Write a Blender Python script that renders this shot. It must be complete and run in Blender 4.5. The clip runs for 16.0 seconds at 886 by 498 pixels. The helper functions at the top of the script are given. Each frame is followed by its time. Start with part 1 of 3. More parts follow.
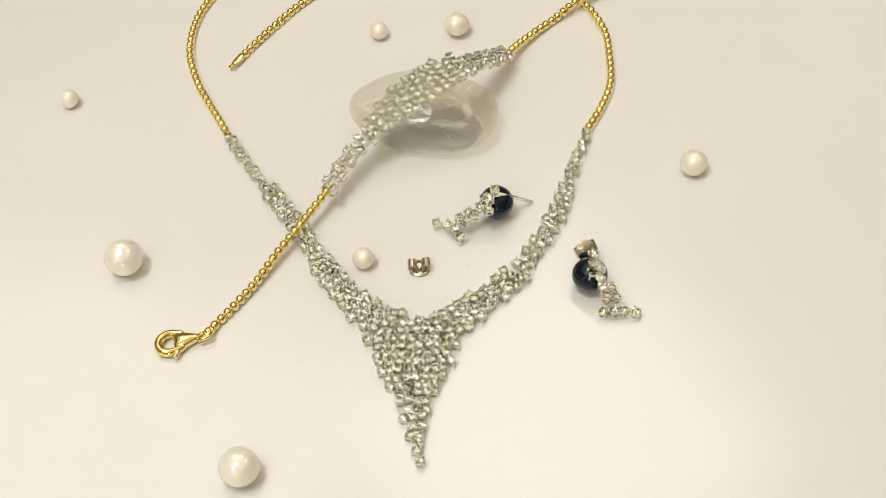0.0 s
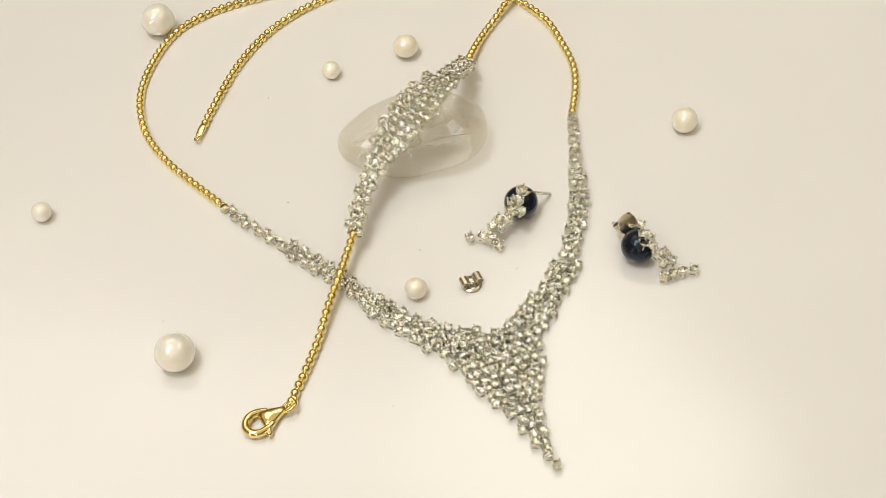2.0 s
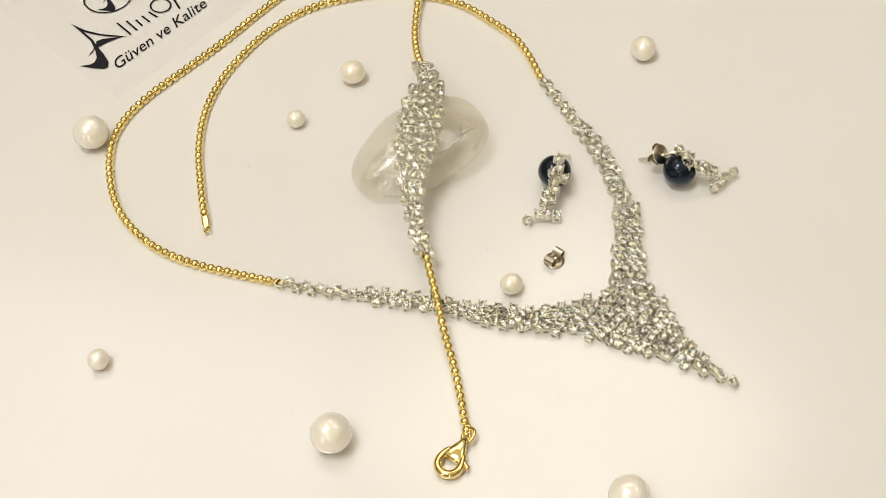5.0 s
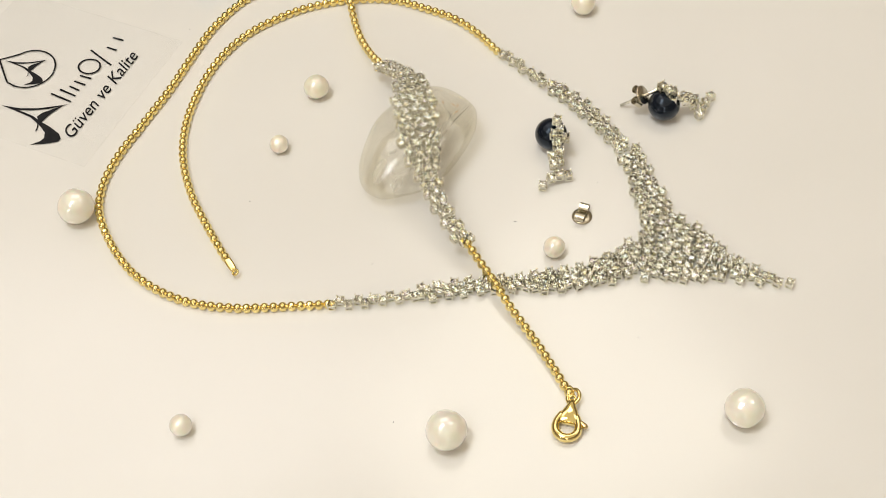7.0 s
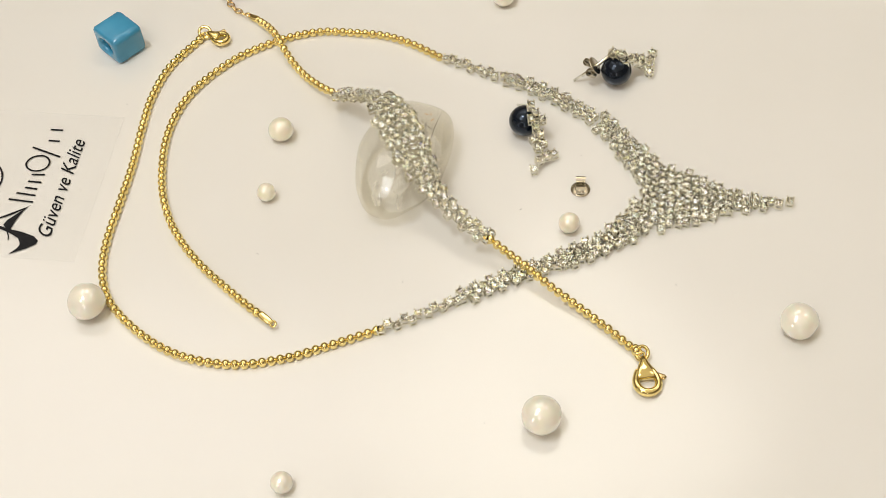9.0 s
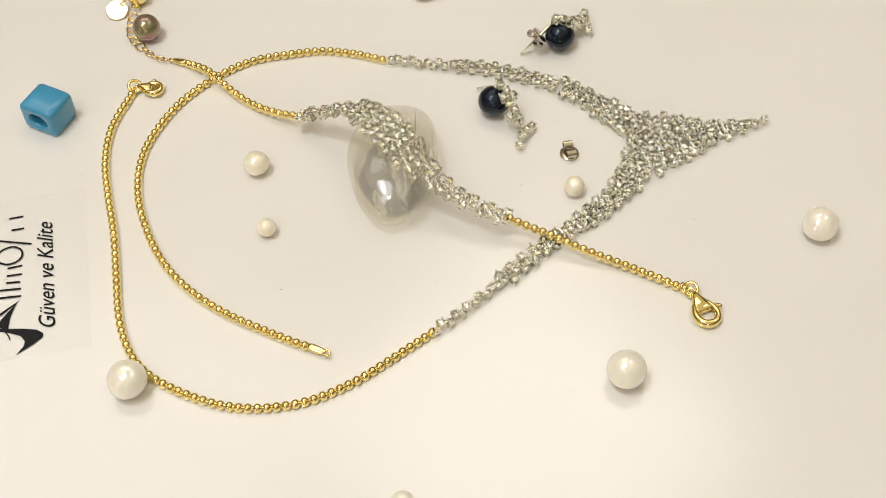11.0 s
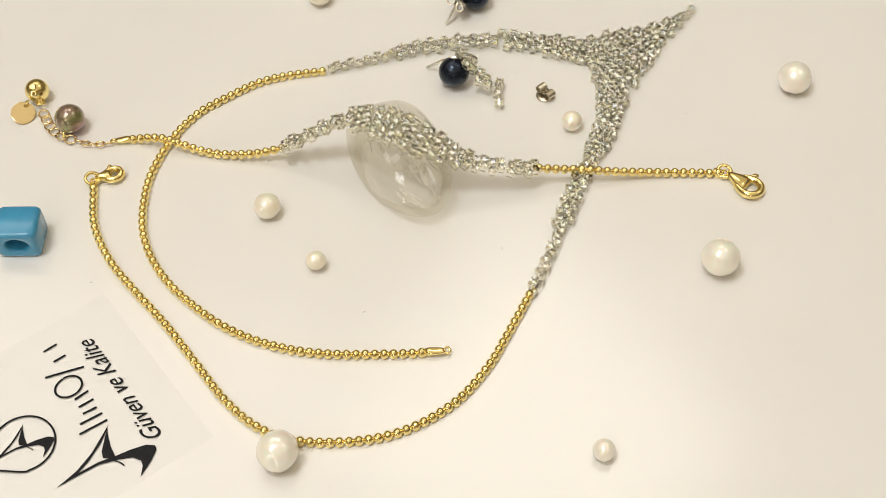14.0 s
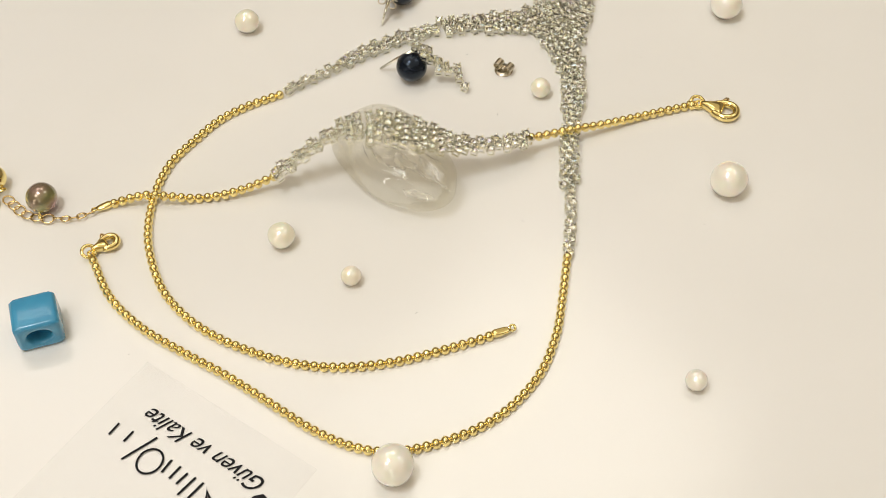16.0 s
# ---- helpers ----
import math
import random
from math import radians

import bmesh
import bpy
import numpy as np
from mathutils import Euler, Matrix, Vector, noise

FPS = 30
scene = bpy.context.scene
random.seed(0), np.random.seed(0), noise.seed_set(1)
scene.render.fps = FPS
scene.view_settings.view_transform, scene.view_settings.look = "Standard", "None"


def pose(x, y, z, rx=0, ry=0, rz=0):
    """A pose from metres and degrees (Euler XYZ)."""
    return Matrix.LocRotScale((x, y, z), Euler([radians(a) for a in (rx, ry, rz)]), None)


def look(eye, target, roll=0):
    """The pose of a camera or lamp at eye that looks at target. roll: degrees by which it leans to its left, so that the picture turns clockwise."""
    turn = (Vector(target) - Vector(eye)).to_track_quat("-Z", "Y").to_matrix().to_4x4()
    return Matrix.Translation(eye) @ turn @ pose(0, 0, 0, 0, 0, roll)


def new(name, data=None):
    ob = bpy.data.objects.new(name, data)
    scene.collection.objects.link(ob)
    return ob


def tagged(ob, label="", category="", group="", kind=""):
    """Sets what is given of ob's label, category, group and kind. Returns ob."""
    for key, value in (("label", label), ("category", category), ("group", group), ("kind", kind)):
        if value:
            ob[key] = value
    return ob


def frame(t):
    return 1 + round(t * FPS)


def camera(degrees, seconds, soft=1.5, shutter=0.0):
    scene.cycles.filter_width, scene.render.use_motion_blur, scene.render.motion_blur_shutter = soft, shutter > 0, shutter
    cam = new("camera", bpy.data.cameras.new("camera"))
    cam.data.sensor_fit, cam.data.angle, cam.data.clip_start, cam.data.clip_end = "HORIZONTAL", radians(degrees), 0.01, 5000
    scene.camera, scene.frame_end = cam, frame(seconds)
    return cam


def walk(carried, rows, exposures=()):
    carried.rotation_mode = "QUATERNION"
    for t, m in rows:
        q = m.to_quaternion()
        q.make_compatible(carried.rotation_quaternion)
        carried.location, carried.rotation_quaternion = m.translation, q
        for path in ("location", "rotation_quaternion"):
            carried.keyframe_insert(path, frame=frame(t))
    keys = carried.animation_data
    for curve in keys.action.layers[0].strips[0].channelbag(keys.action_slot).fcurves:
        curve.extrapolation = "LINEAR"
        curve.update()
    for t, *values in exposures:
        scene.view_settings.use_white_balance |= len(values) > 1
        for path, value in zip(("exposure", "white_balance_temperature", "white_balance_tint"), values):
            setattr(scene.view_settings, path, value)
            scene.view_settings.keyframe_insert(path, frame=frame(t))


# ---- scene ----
MM = 0.001
AXIS = Vector((-0.0201, -0.0276, 0.0))      # the turntable's axle
TURN = 8.95                                 # its speed, degrees a second

cam = camera(35.8, 16.0, soft=0.7)
PATH = [
    (0, (-0.1330, -0.2082, 0.2303), (-0.0398, -0.0526, 0.0), -4.03),
    (0.5, (-0.1315, -0.2099, 0.2292), (-0.0394, -0.0543, 0.0), -4.64),
    (1, (-0.1306, -0.2109, 0.2294), (-0.0368, -0.0548, 0.0), -4.56),
    (1.5, (-0.1309, -0.2096, 0.2290), (-0.0338, -0.0516, 0.0), -4.40),
    (2, (-0.1324, -0.2085, 0.2291), (-0.0364, -0.0496, 0.0), -4.62),
    (2.5, (-0.1302, -0.2108, 0.2303), (-0.0335, -0.0506, 0.0), -4.75),
    (3, (-0.1309, -0.2108, 0.2318), (-0.0361, -0.0502, 0.0), -5.26),
    (3.5, (-0.1303, -0.2102, 0.2336), (-0.0361, -0.0494, 0.0), -5.43),
    (4, (-0.1289, -0.2079, 0.2346), (-0.0361, -0.0475, 0.0), -5.75),
    (6.5, (-0.1313, -0.2043, 0.2379), (-0.0373, -0.0513, 0.0), -4.34),
    (7, (-0.1310, -0.2064, 0.2395), (-0.0375, -0.0523, 0.0), -4.67),
    (7.5, (-0.1300, -0.2105, 0.2419), (-0.0346, -0.0525, 0.0), -4.66),
    (8, (-0.1287, -0.2149, 0.2427), (-0.0326, -0.0568, 0.0), -4.51),
    (8.5, (-0.1280, -0.2152, 0.2439), (-0.0312, -0.0551, 0.0), -4.61),
    (9, (-0.1293, -0.2120, 0.2431), (-0.0322, -0.0532, 0.0), -4.37),
    (11.5, (-0.1296, -0.2105, 0.2399), (-0.0282, -0.0547, 0.0), -2.44),
    (12, (-0.1296, -0.2098, 0.2400), (-0.0288, -0.0548, 0.0), -2.34),
    (12.5, (-0.1295, -0.2102, 0.2394), (-0.0279, -0.0551, 0.0), -2.14),
    (13, (-0.1285, -0.2115, 0.2384), (-0.0268, -0.0562, 0.0), -2.12),
    (13.5, (-0.1283, -0.2111, 0.2371), (-0.0276, -0.0566, 0.0), -2.08),
    (14, (-0.1282, -0.2113, 0.2365), (-0.0278, -0.0572, 0.0), -1.86),
    (14.5, (-0.1271, -0.2114, 0.2368), (-0.0270, -0.0572, 0.0), -1.87),
    (15, (-0.1274, -0.2111, 0.2353), (-0.0260, -0.0574, 0.0), -1.37),
    (15.5, (-0.1264, -0.2117, 0.2347), (-0.0257, -0.0579, 0.0), -1.38),
    (16, (-0.1256, -0.2141, 0.2338), (-0.0246, -0.0584, 0.0), -1.59),
]
DROP = Vector((0, 0, -0.0010))              # the lens over the turntable
walk(cam, [(t, look(Vector(eye) + DROP, Vector(target) + DROP, roll)) for t, eye, target, roll in PATH], exposures=[(0, 0.0), (16, 0.0)])

# ---- light ----
AHEAD = Vector((0.51, 0.86, 0.0))           # the way the camera faces, level
RIGHT = Vector((0.86, -0.51, 0.0))


def spot_at(ahead, right, up):
    return AXIS + AHEAD * ahead + RIGHT * right + Vector((0, 0, up))


def area_lamp(name, where, aim, sx, sy, watts, colour, shape="RECTANGLE"):
    data = bpy.data.lights.new(name, "AREA")
    data.shape, data.size, data.energy, data.color = shape, sx, watts, colour
    if shape in ("RECTANGLE", "ELLIPSE"):
        data.size_y = sy
    ob = new(name, data)
    ob.matrix_world = look(where, aim)
    return ob


COOL = (0.935, 0.965, 1.0)
CREAM = (1.0, 0.955, 0.84)
PINK = (1.0, 0.95, 0.915)
AMBER = (1.0, 0.85, 0.59)
world = bpy.data.worlds.new("world")
world.use_nodes = True
world.node_tree.nodes["Background"].inputs[0].default_value = (1.0, 0.88, 0.74, 1)
world.node_tree.nodes["Background"].inputs[1].default_value = 0.05
scene.world = world
# ceiling lights: metres ahead, to the right and up; size; watts; shape; turn; colour
LAMPS = [
    (-0.06, -0.44, 1.58, 0.07, 0.07, 3.2, "DISK", 0, COOL),
    (-0.24, -0.28, 1.58, 0.07, 0.07, 2.7, "DISK", 0, COOL),
    (-0.18, -0.46, 1.62, 0.50, 0.50, 3.8, "RECTANGLE", 48, COOL),
    (0.85, 0.16, 1.62, 0.50, 0.50, 2.1, "RECTANGLE", 48, CREAM),
    (0.80, -0.50, 1.62, 0.62, 0.62, 2.1, "RECTANGLE", 48, PINK),
    (0.21, 0.90, 1.62, 0.50, 0.50, 1.6, "RECTANGLE", 48, COOL),
    (-0.62, -0.84, 1.62, 0.58, 0.58, 4.4, "RECTANGLE", 48, COOL),
]
for a, r, u, sx, sy, w, shape, turn, colour in LAMPS:
    area_lamp("ceiling_lamp", spot_at(a, r, u), AXIS, sx, sy, w, colour, shape).matrix_world @= pose(0, 0, 0, 0, 0, turn)
# added fill lamp under the whole ceiling; its amber lifts and yellows the shade
area_lamp("ceiling_fill", Vector((0, 0, 1.70)), Vector((0, 0.0001, 0)), 3.7, 3.7, 17.0, AMBER)

# ---- materials ----


def material(name, colour, rough=0.4, metal=0.0, **more):
    m = bpy.data.materials.new(name)
    m.use_nodes = True
    b = m.node_tree.nodes["Principled BSDF"]
    b.inputs["Base Color"].default_value = (*colour, 1)
    b.inputs["Roughness"].default_value = rough
    b.inputs["Metallic"].default_value = metal
    for key, value in more.items():
        b.inputs[key.replace("_", " ")].default_value = value
    return m


def grain(m, scale, low, high, bump=0.0, bump_scale=None, rough=None, depth=0.0002, detail=4.0):
    """Uneven colour on a broad scale, fine relief, and a roughness that wanders."""
    t = m.node_tree
    b = t.nodes["Principled BSDF"]
    co = t.nodes.new("ShaderNodeTexCoord")
    n = t.nodes.new("ShaderNodeTexNoise")
    n.inputs["Scale"].default_value, n.inputs["Detail"].default_value = scale, detail
    t.links.new(co.outputs["Object"], n.inputs["Vector"])
    ramp = t.nodes.new("ShaderNodeValToRGB")
    ramp.color_ramp.elements[0].color, ramp.color_ramp.elements[1].color = (*low, 1), (*high, 1)
    ramp.color_ramp.elements[0].position, ramp.color_ramp.elements[1].position = 0.3, 0.7
    t.links.new(n.outputs["Fac"], ramp.inputs[0])
    t.links.new(ramp.outputs[0], b.inputs["Base Color"])
    if rough:
        mr = t.nodes.new("ShaderNodeMapRange")
        mr.inputs["To Min"].default_value, mr.inputs["To Max"].default_value = rough
        t.links.new(n.outputs["Fac"], mr.inputs["Value"])
        t.links.new(mr.outputs[0], b.inputs["Roughness"])
    if bump:
        f = t.nodes.new("ShaderNodeTexNoise")
        f.inputs["Scale"].default_value, f.inputs["Detail"].default_value = bump_scale or scale * 8, 2.0
        t.links.new(co.outputs["Object"], f.inputs["Vector"])
        bp = t.nodes.new("ShaderNodeBump")
        bp.inputs["Strength"].default_value, bp.inputs["Distance"].default_value = bump, depth
        t.links.new(f.outputs["Fac"], bp.inputs["Height"])
        t.links.new(bp.outputs[0], b.inputs["Normal"])
    return m


ACRYLIC = grain(material("frosted_acrylic", (0.8, 0.78, 0.73), 0.3, IOR=1.72), 14, (0.80, 0.775, 0.725), (0.83, 0.805, 0.76), 0.16, 2200, (0.135, 0.165), 0.00004)
GOLD = grain(material("polished_gold", (0.93, 0.65, 0.2), 0.14, 1.0), 900, (0.91, 0.735, 0.29), (0.98, 0.84, 0.40), 0.015, 4000, (0.02, 0.06), 0.00003)
PALE_GOLD = grain(material("pale_gold", (0.93, 0.72, 0.36), 0.14, 1.0), 900, (0.90, 0.70, 0.34), (0.96, 0.78, 0.44), 0.05, 4000, (0.10, 0.2), 0.00003)
STEEL = grain(material("worn_steel", (0.5, 0.48, 0.42), 0.2, 1.0), 700, (0.58, 0.53, 0.41), (0.72, 0.67, 0.55), 0.08, 3000, (0.15, 0.3), 0.00004)
SILVER = grain(material("rhodium_plate", (0.8, 0.8, 0.78), 0.16, 1.0), 1200, (0.91, 0.89, 0.77), (0.98, 0.96, 0.85), 0.05, 5000, (0.16, 0.3), 0.00003)


# sparkle put into facet base colours: white, faint tints and dull greys
PAINTED_GLINTS = ((0.0, (1.0, 0.99, 0.90)), (0.40, (0.76, 0.88, 1.0)), (0.50, (0.84, 0.82, 0.72)), (0.58, (1.0, 0.92, 0.56)), (0.66, (1.0, 0.99, 0.90)), (0.86, (0.55, 0.53, 0.46)), (0.92, (0.82, 0.96, 0.80)), (0.96, (0.88, 0.80, 1.0)))


def painted_glint(t, stops):
    """A painted glint or dull tone of its own for every facet of every stone."""
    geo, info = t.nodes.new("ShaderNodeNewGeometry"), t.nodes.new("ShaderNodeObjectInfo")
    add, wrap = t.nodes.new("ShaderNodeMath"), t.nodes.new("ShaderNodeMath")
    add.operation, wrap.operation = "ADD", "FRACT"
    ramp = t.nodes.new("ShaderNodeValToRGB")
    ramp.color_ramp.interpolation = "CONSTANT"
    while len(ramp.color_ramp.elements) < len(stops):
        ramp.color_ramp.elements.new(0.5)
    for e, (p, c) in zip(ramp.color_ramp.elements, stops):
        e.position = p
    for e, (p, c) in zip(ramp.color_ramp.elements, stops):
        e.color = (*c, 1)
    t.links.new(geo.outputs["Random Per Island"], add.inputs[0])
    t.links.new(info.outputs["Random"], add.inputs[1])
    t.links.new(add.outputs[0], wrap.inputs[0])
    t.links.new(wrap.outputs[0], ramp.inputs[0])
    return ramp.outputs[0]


def gem_material():
    """The clear crown of a cut zirconia."""
    return material("clear_zirconia", (1, 1, 1), 0.0, 0.0, Transmission_Weight=1.0, IOR=1.9)


def painted_fire_material():
    """Its pavilion, which throws the light back, with glints and faint fire painted on each facet."""
    m = material("zirconia_painted_fire", (1, 1, 1), 0.02, 1.0)
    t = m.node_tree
    colour = painted_glint(t, PAINTED_GLINTS)
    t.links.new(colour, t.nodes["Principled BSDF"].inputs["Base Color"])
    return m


PAINTED_FIRE = painted_fire_material()
GEM = gem_material()
PEARL = grain(material("white_pearl", (0.9, 0.86, 0.77), 0.30, 0.0, IOR=1.5, Coat_Weight=1.0, Coat_Roughness=0.11, Coat_IOR=2.4, Subsurface_Weight=0.15, Subsurface_Scale=0.0015), 110, (0.97, 0.905, 0.745), (0.99, 0.945, 0.82), detail=1.0)
CREAM_PEARL = grain(material("cream_pearl", (0.9, 0.83, 0.68), 0.30, 0.0, IOR=1.5, Coat_Weight=1.0, Coat_Roughness=0.11, Coat_IOR=2.4, Subsurface_Weight=0.15, Subsurface_Scale=0.0015), 130, (0.95, 0.865, 0.66), (0.985, 0.92, 0.755), detail=1.0)
BLACK_PEARL = grain(material("black_pearl", (0.01, 0.012, 0.022), 0.08, 0.0, IOR=1.42, Coat_Weight=0.3, Coat_Roughness=0.03, Coat_IOR=1.5, Specular_Tint=(0.55, 0.74, 1.0, 1)), 120, (0.004, 0.006, 0.010), (0.006, 0.010, 0.022), detail=1.0)
GREY_PEARL = grain(material("peacock_pearl", (0.2, 0.16, 0.16), 0.18, 0.6, Coat_Weight=0.9, Coat_Roughness=0.06), 150, (0.26, 0.31, 0.09), (0.42, 0.16, 0.27), detail=0.5)
BLUE = grain(material("blue_glazed_plastic", (0.05, 0.3, 0.5), 0.2, 0.0, Coat_Weight=0.4, Coat_Roughness=0.08), 160, (0.045, 0.27, 0.46), (0.06, 0.32, 0.52), 0.04, 900, (0.18, 0.28), 0.0001)
INK = grain(material("black_ink", (0.012, 0.012, 0.014), 0.55, 0.0, Specular_IOR_Level=0.15), 800, (0.010, 0.010, 0.012), (0.018, 0.018, 0.02))
GLOW = material("lit_tube", (0.9, 0.9, 0.88), 0.5, Emission_Color=(1.0, 0.95, 0.88, 1), Emission_Strength=9.0)
FIBRE = material("dark_fibre", (0.08, 0.07, 0.06), 0.8)
PLASTER = grain(material("taupe_plaster", (0.4, 0.35, 0.28), 0.8), 3, (0.38, 0.33, 0.26), (0.45, 0.39, 0.31), 0.2, 60, None, 0.002)
CEILING = grain(material("white_ceiling_paint", (0.8, 0.78, 0.74), 0.85), 3, (0.76, 0.74, 0.70), (0.82, 0.80, 0.76), 0.1, 60, None, 0.002)
WOODFLOOR = grain(material("brown_floor_board", (0.2, 0.13, 0.08), 0.5), 5, (0.16, 0.10, 0.06), (0.26, 0.17, 0.10), 0.2, 60, None, 0.001)
COUNTER = grain(material("white_laminate", (0.75, 0.73, 0.68), 0.35), 6, (0.73, 0.70, 0.65), (0.78, 0.76, 0.71), 0.1, 500, None, 0.0002)


def quartz_material():
    m = material("milky_quartz", (1.0, 0.965, 0.87), 0.015, 0.0, Transmission_Weight=0.9, IOR=1.4)
    t = m.node_tree
    b = t.nodes["Principled BSDF"]
    co = t.nodes.new("ShaderNodeTexCoord")
    n = t.nodes.new("ShaderNodeTexNoise")
    n.inputs["Scale"].default_value, n.inputs["Detail"].default_value, n.inputs["Distortion"].default_value = 120, 6, 1.2
    t.links.new(co.outputs["Object"], n.inputs["Vector"])
    mr = t.nodes.new("ShaderNodeMapRange")
    mr.inputs["From Min"].default_value, mr.inputs["From Max"].default_value = 0.35, 0.7
    mr.inputs["To Min"].default_value, mr.inputs["To Max"].default_value = 0.45, 0.10
    t.links.new(n.outputs["Fac"], mr.inputs["Value"])
    t.links.new(mr.outputs[0], b.inputs["Transmission Weight"])
    clear = t.nodes.new("ShaderNodeBsdfTransparent")
    clear.inputs[0].default_value = (0.975, 0.965, 0.92, 1)
    mix = t.nodes.new("ShaderNodeMixShader")
    mix.inputs[0].default_value = 0.9
    t.links.new(b.outputs[0], mix.inputs[1])
    t.links.new(clear.outputs[0], mix.inputs[2])
    shine = t.nodes.new("ShaderNodeBsdfGlossy")
    shine.inputs["Roughness"].default_value = 0.02
    edge = t.nodes.new("ShaderNodeLayerWeight")
    edge.inputs["Blend"].default_value = 0.12
    gloss = t.nodes.new("ShaderNodeMapRange")
    gloss.inputs["To Min"].default_value, gloss.inputs["To Max"].default_value = 0.07, 0.55
    t.links.new(edge.outputs["Facing"], gloss.inputs["Value"])
    skin = t.nodes.new("ShaderNodeMixShader")
    t.links.new(gloss.outputs[0], skin.inputs[0])
    t.links.new(mix.outputs[0], skin.inputs[1])
    t.links.new(shine.outputs[0], skin.inputs[2])
    t.links.new(skin.outputs[0], t.nodes["Material Output"].inputs["Surface"])
    return m


def film_material():
    m = material("clear_film", (0.9, 0.9, 0.88), 0.18)
    m.node_tree.nodes["Principled BSDF"].inputs["Alpha"].default_value = 0.05
    return m


QUARTZ, FILM = quartz_material(), film_material()
# cracks inside the quartz, their glints painted as the white of the sheet
GLINT_VEIL = material("white_fracture_glint", (0.98, 0.95, 0.88), 0.08)
GLINT_VEIL.node_tree.nodes["Principled BSDF"].inputs["Alpha"].default_value = 0.4
RUST = grain(material("rust_stain", (0.5, 0.22, 0.06), 0.6), 900, (0.52, 0.24, 0.04), (0.70, 0.40, 0.10))

# ---- mesh helpers ----


def mesh_of(name, bm, mat, smooth=True, apart=False):
    bmesh.ops.recalc_face_normals(bm, faces=bm.faces)
    if apart:
        bmesh.ops.split_edges(bm, edges=bm.edges)
    data = bpy.data.meshes.new(name)
    bm.to_mesh(data)
    bm.free()
    data.materials.append(mat)
    data.polygons.foreach_set("use_smooth", [smooth] * len(data.polygons))
    return data


def put(name, data, parent, m=None, label=""):
    ob = new(name, data)
    ob.parent = parent
    if m is not None:
        ob.matrix_basis = m
    return tagged(ob, label) if label else ob


def part(name, bm, mat, parent, label="", smooth=True, m=None):
    return put(name, mesh_of(name, bm, mat, smooth), parent, m, label)


THINGS = []


def thing(name, where, label, category, group="", data=None, kind=""):
    """A top-level thing that rides on the turntable."""
    ob = tagged(new(name, data), label, category, group, kind)
    ob.matrix_basis = where if isinstance(where, Matrix) else Matrix.Translation(where)
    THINGS.append(ob)
    return ob


def add_box(bm, x0, x1, y0, y1, z0, z1, m=None):
    vs = [bm.verts.new((x, y, z)) for x in (x0, x1) for y in (y0, y1) for z in (z0, z1)]
    for f in ((0, 1, 3, 2), (4, 6, 7, 5), (0, 4, 5, 1), (2, 3, 7, 6), (0, 2, 6, 4), (1, 5, 7, 3)):
        bm.faces.new([vs[i] for i in f])
    if m is not None:
        bmesh.ops.transform(bm, matrix=m, verts=vs)
    return vs


def add_loops(bm, loops, close=False, caps=False):
    """Skin over rings of points, all of one length."""
    rings = [[bm.verts.new(p) for p in ring] for ring in loops]
    n = len(rings[0])
    pairs = list(zip(rings, rings[1:])) + ([(rings[-1], rings[0])] if close else [])
    for a, b in pairs:
        for i in range(n):
            bm.faces.new((a[i], a[(i + 1) % n], b[(i + 1) % n], b[i]))
    if caps and not close:
        bm.faces.new(rings[0])
        bm.faces.new(rings[-1])


def add_tube(bm, points, radii, closed=False, sides=8, flat=1.0):
    """A round (or flattened) bar along a line of points."""
    points = [Vector(p) for p in points]
    n = len(points)
    if not hasattr(radii, "__len__"):
        radii = [radii] * n
    loops = []
    for i, p in enumerate(points):
        a = points[(i - 1) % n] if closed or i else p
        b = points[(i + 1) % n] if closed or i < n - 1 else p
        way = (b - a).normalized()
        up = Vector((0, 0, 1)) if abs(way.z) < 0.9 else Vector((0, 1, 0))
        side = way.cross(up).normalized()
        up = side.cross(way)
        loops.append([p + (side * math.cos(k) + up * math.sin(k) * flat) * radii[i] for k in (2 * math.pi * j / sides for j in range(sides))])
    add_loops(bm, loops, closed, True)


def add_ball(bm, centre, r, u=16, v=10, squash=1.0):
    made = bmesh.ops.create_uvsphere(bm, u_segments=u, v_segments=v, radius=r)["verts"]
    bmesh.ops.transform(bm, matrix=Matrix.Translation(centre) @ Matrix.Diagonal((1, 1, squash, 1)), verts=made)


def spline(points, step):
    """Even steps along a smooth line through the points."""
    p = [Vector(q) for q in points]
    p = [2 * p[0] - p[1]] + p + [2 * p[-1] - p[-2]]
    fine = []
    for a, b, c, d in zip(p, p[1:], p[2:], p[3:]):
        for k in range(30):
            t = k / 30
            fine.append(0.5 * ((2 * b) + (c - a) * t + (2 * a - 5 * b + 4 * c - d) * t * t + (3 * b - a - 3 * c + d) * t ** 3))
    fine.append(p[-2])
    length = [0.0]
    for a, b in zip(fine, fine[1:]):
        length.append(length[-1] + (b - a).length)
    count = max(2, round(length[-1] / step))
    out, j = [], 0
    for i in range(count + 1):
        want = length[-1] * i / count
        while j < len(length) - 2 and length[j + 1] < want:
            j += 1
        k = (want - length[j]) / max(1e-9, length[j + 1] - length[j])
        out.append(fine[j].lerp(fine[j + 1], min(1, k)))
    return out


def mm(points):
    return [tuple(c * MM for c in p) for p in points]


def facing(where, along, up):
    """A pose with x along a line and z near up."""
    x = Vector(along).normalized()
    y = Vector(up).cross(x).normalized()
    z = x.cross(y)
    m = Matrix((x, y, z)).transposed().to_4x4()
    m.translation = where
    return m


# ---- the room ----


def structure(name, bm, mat, label, category):
    return tagged(new(name, mesh_of(name, bm, mat, False)), label, category, kind="structure")


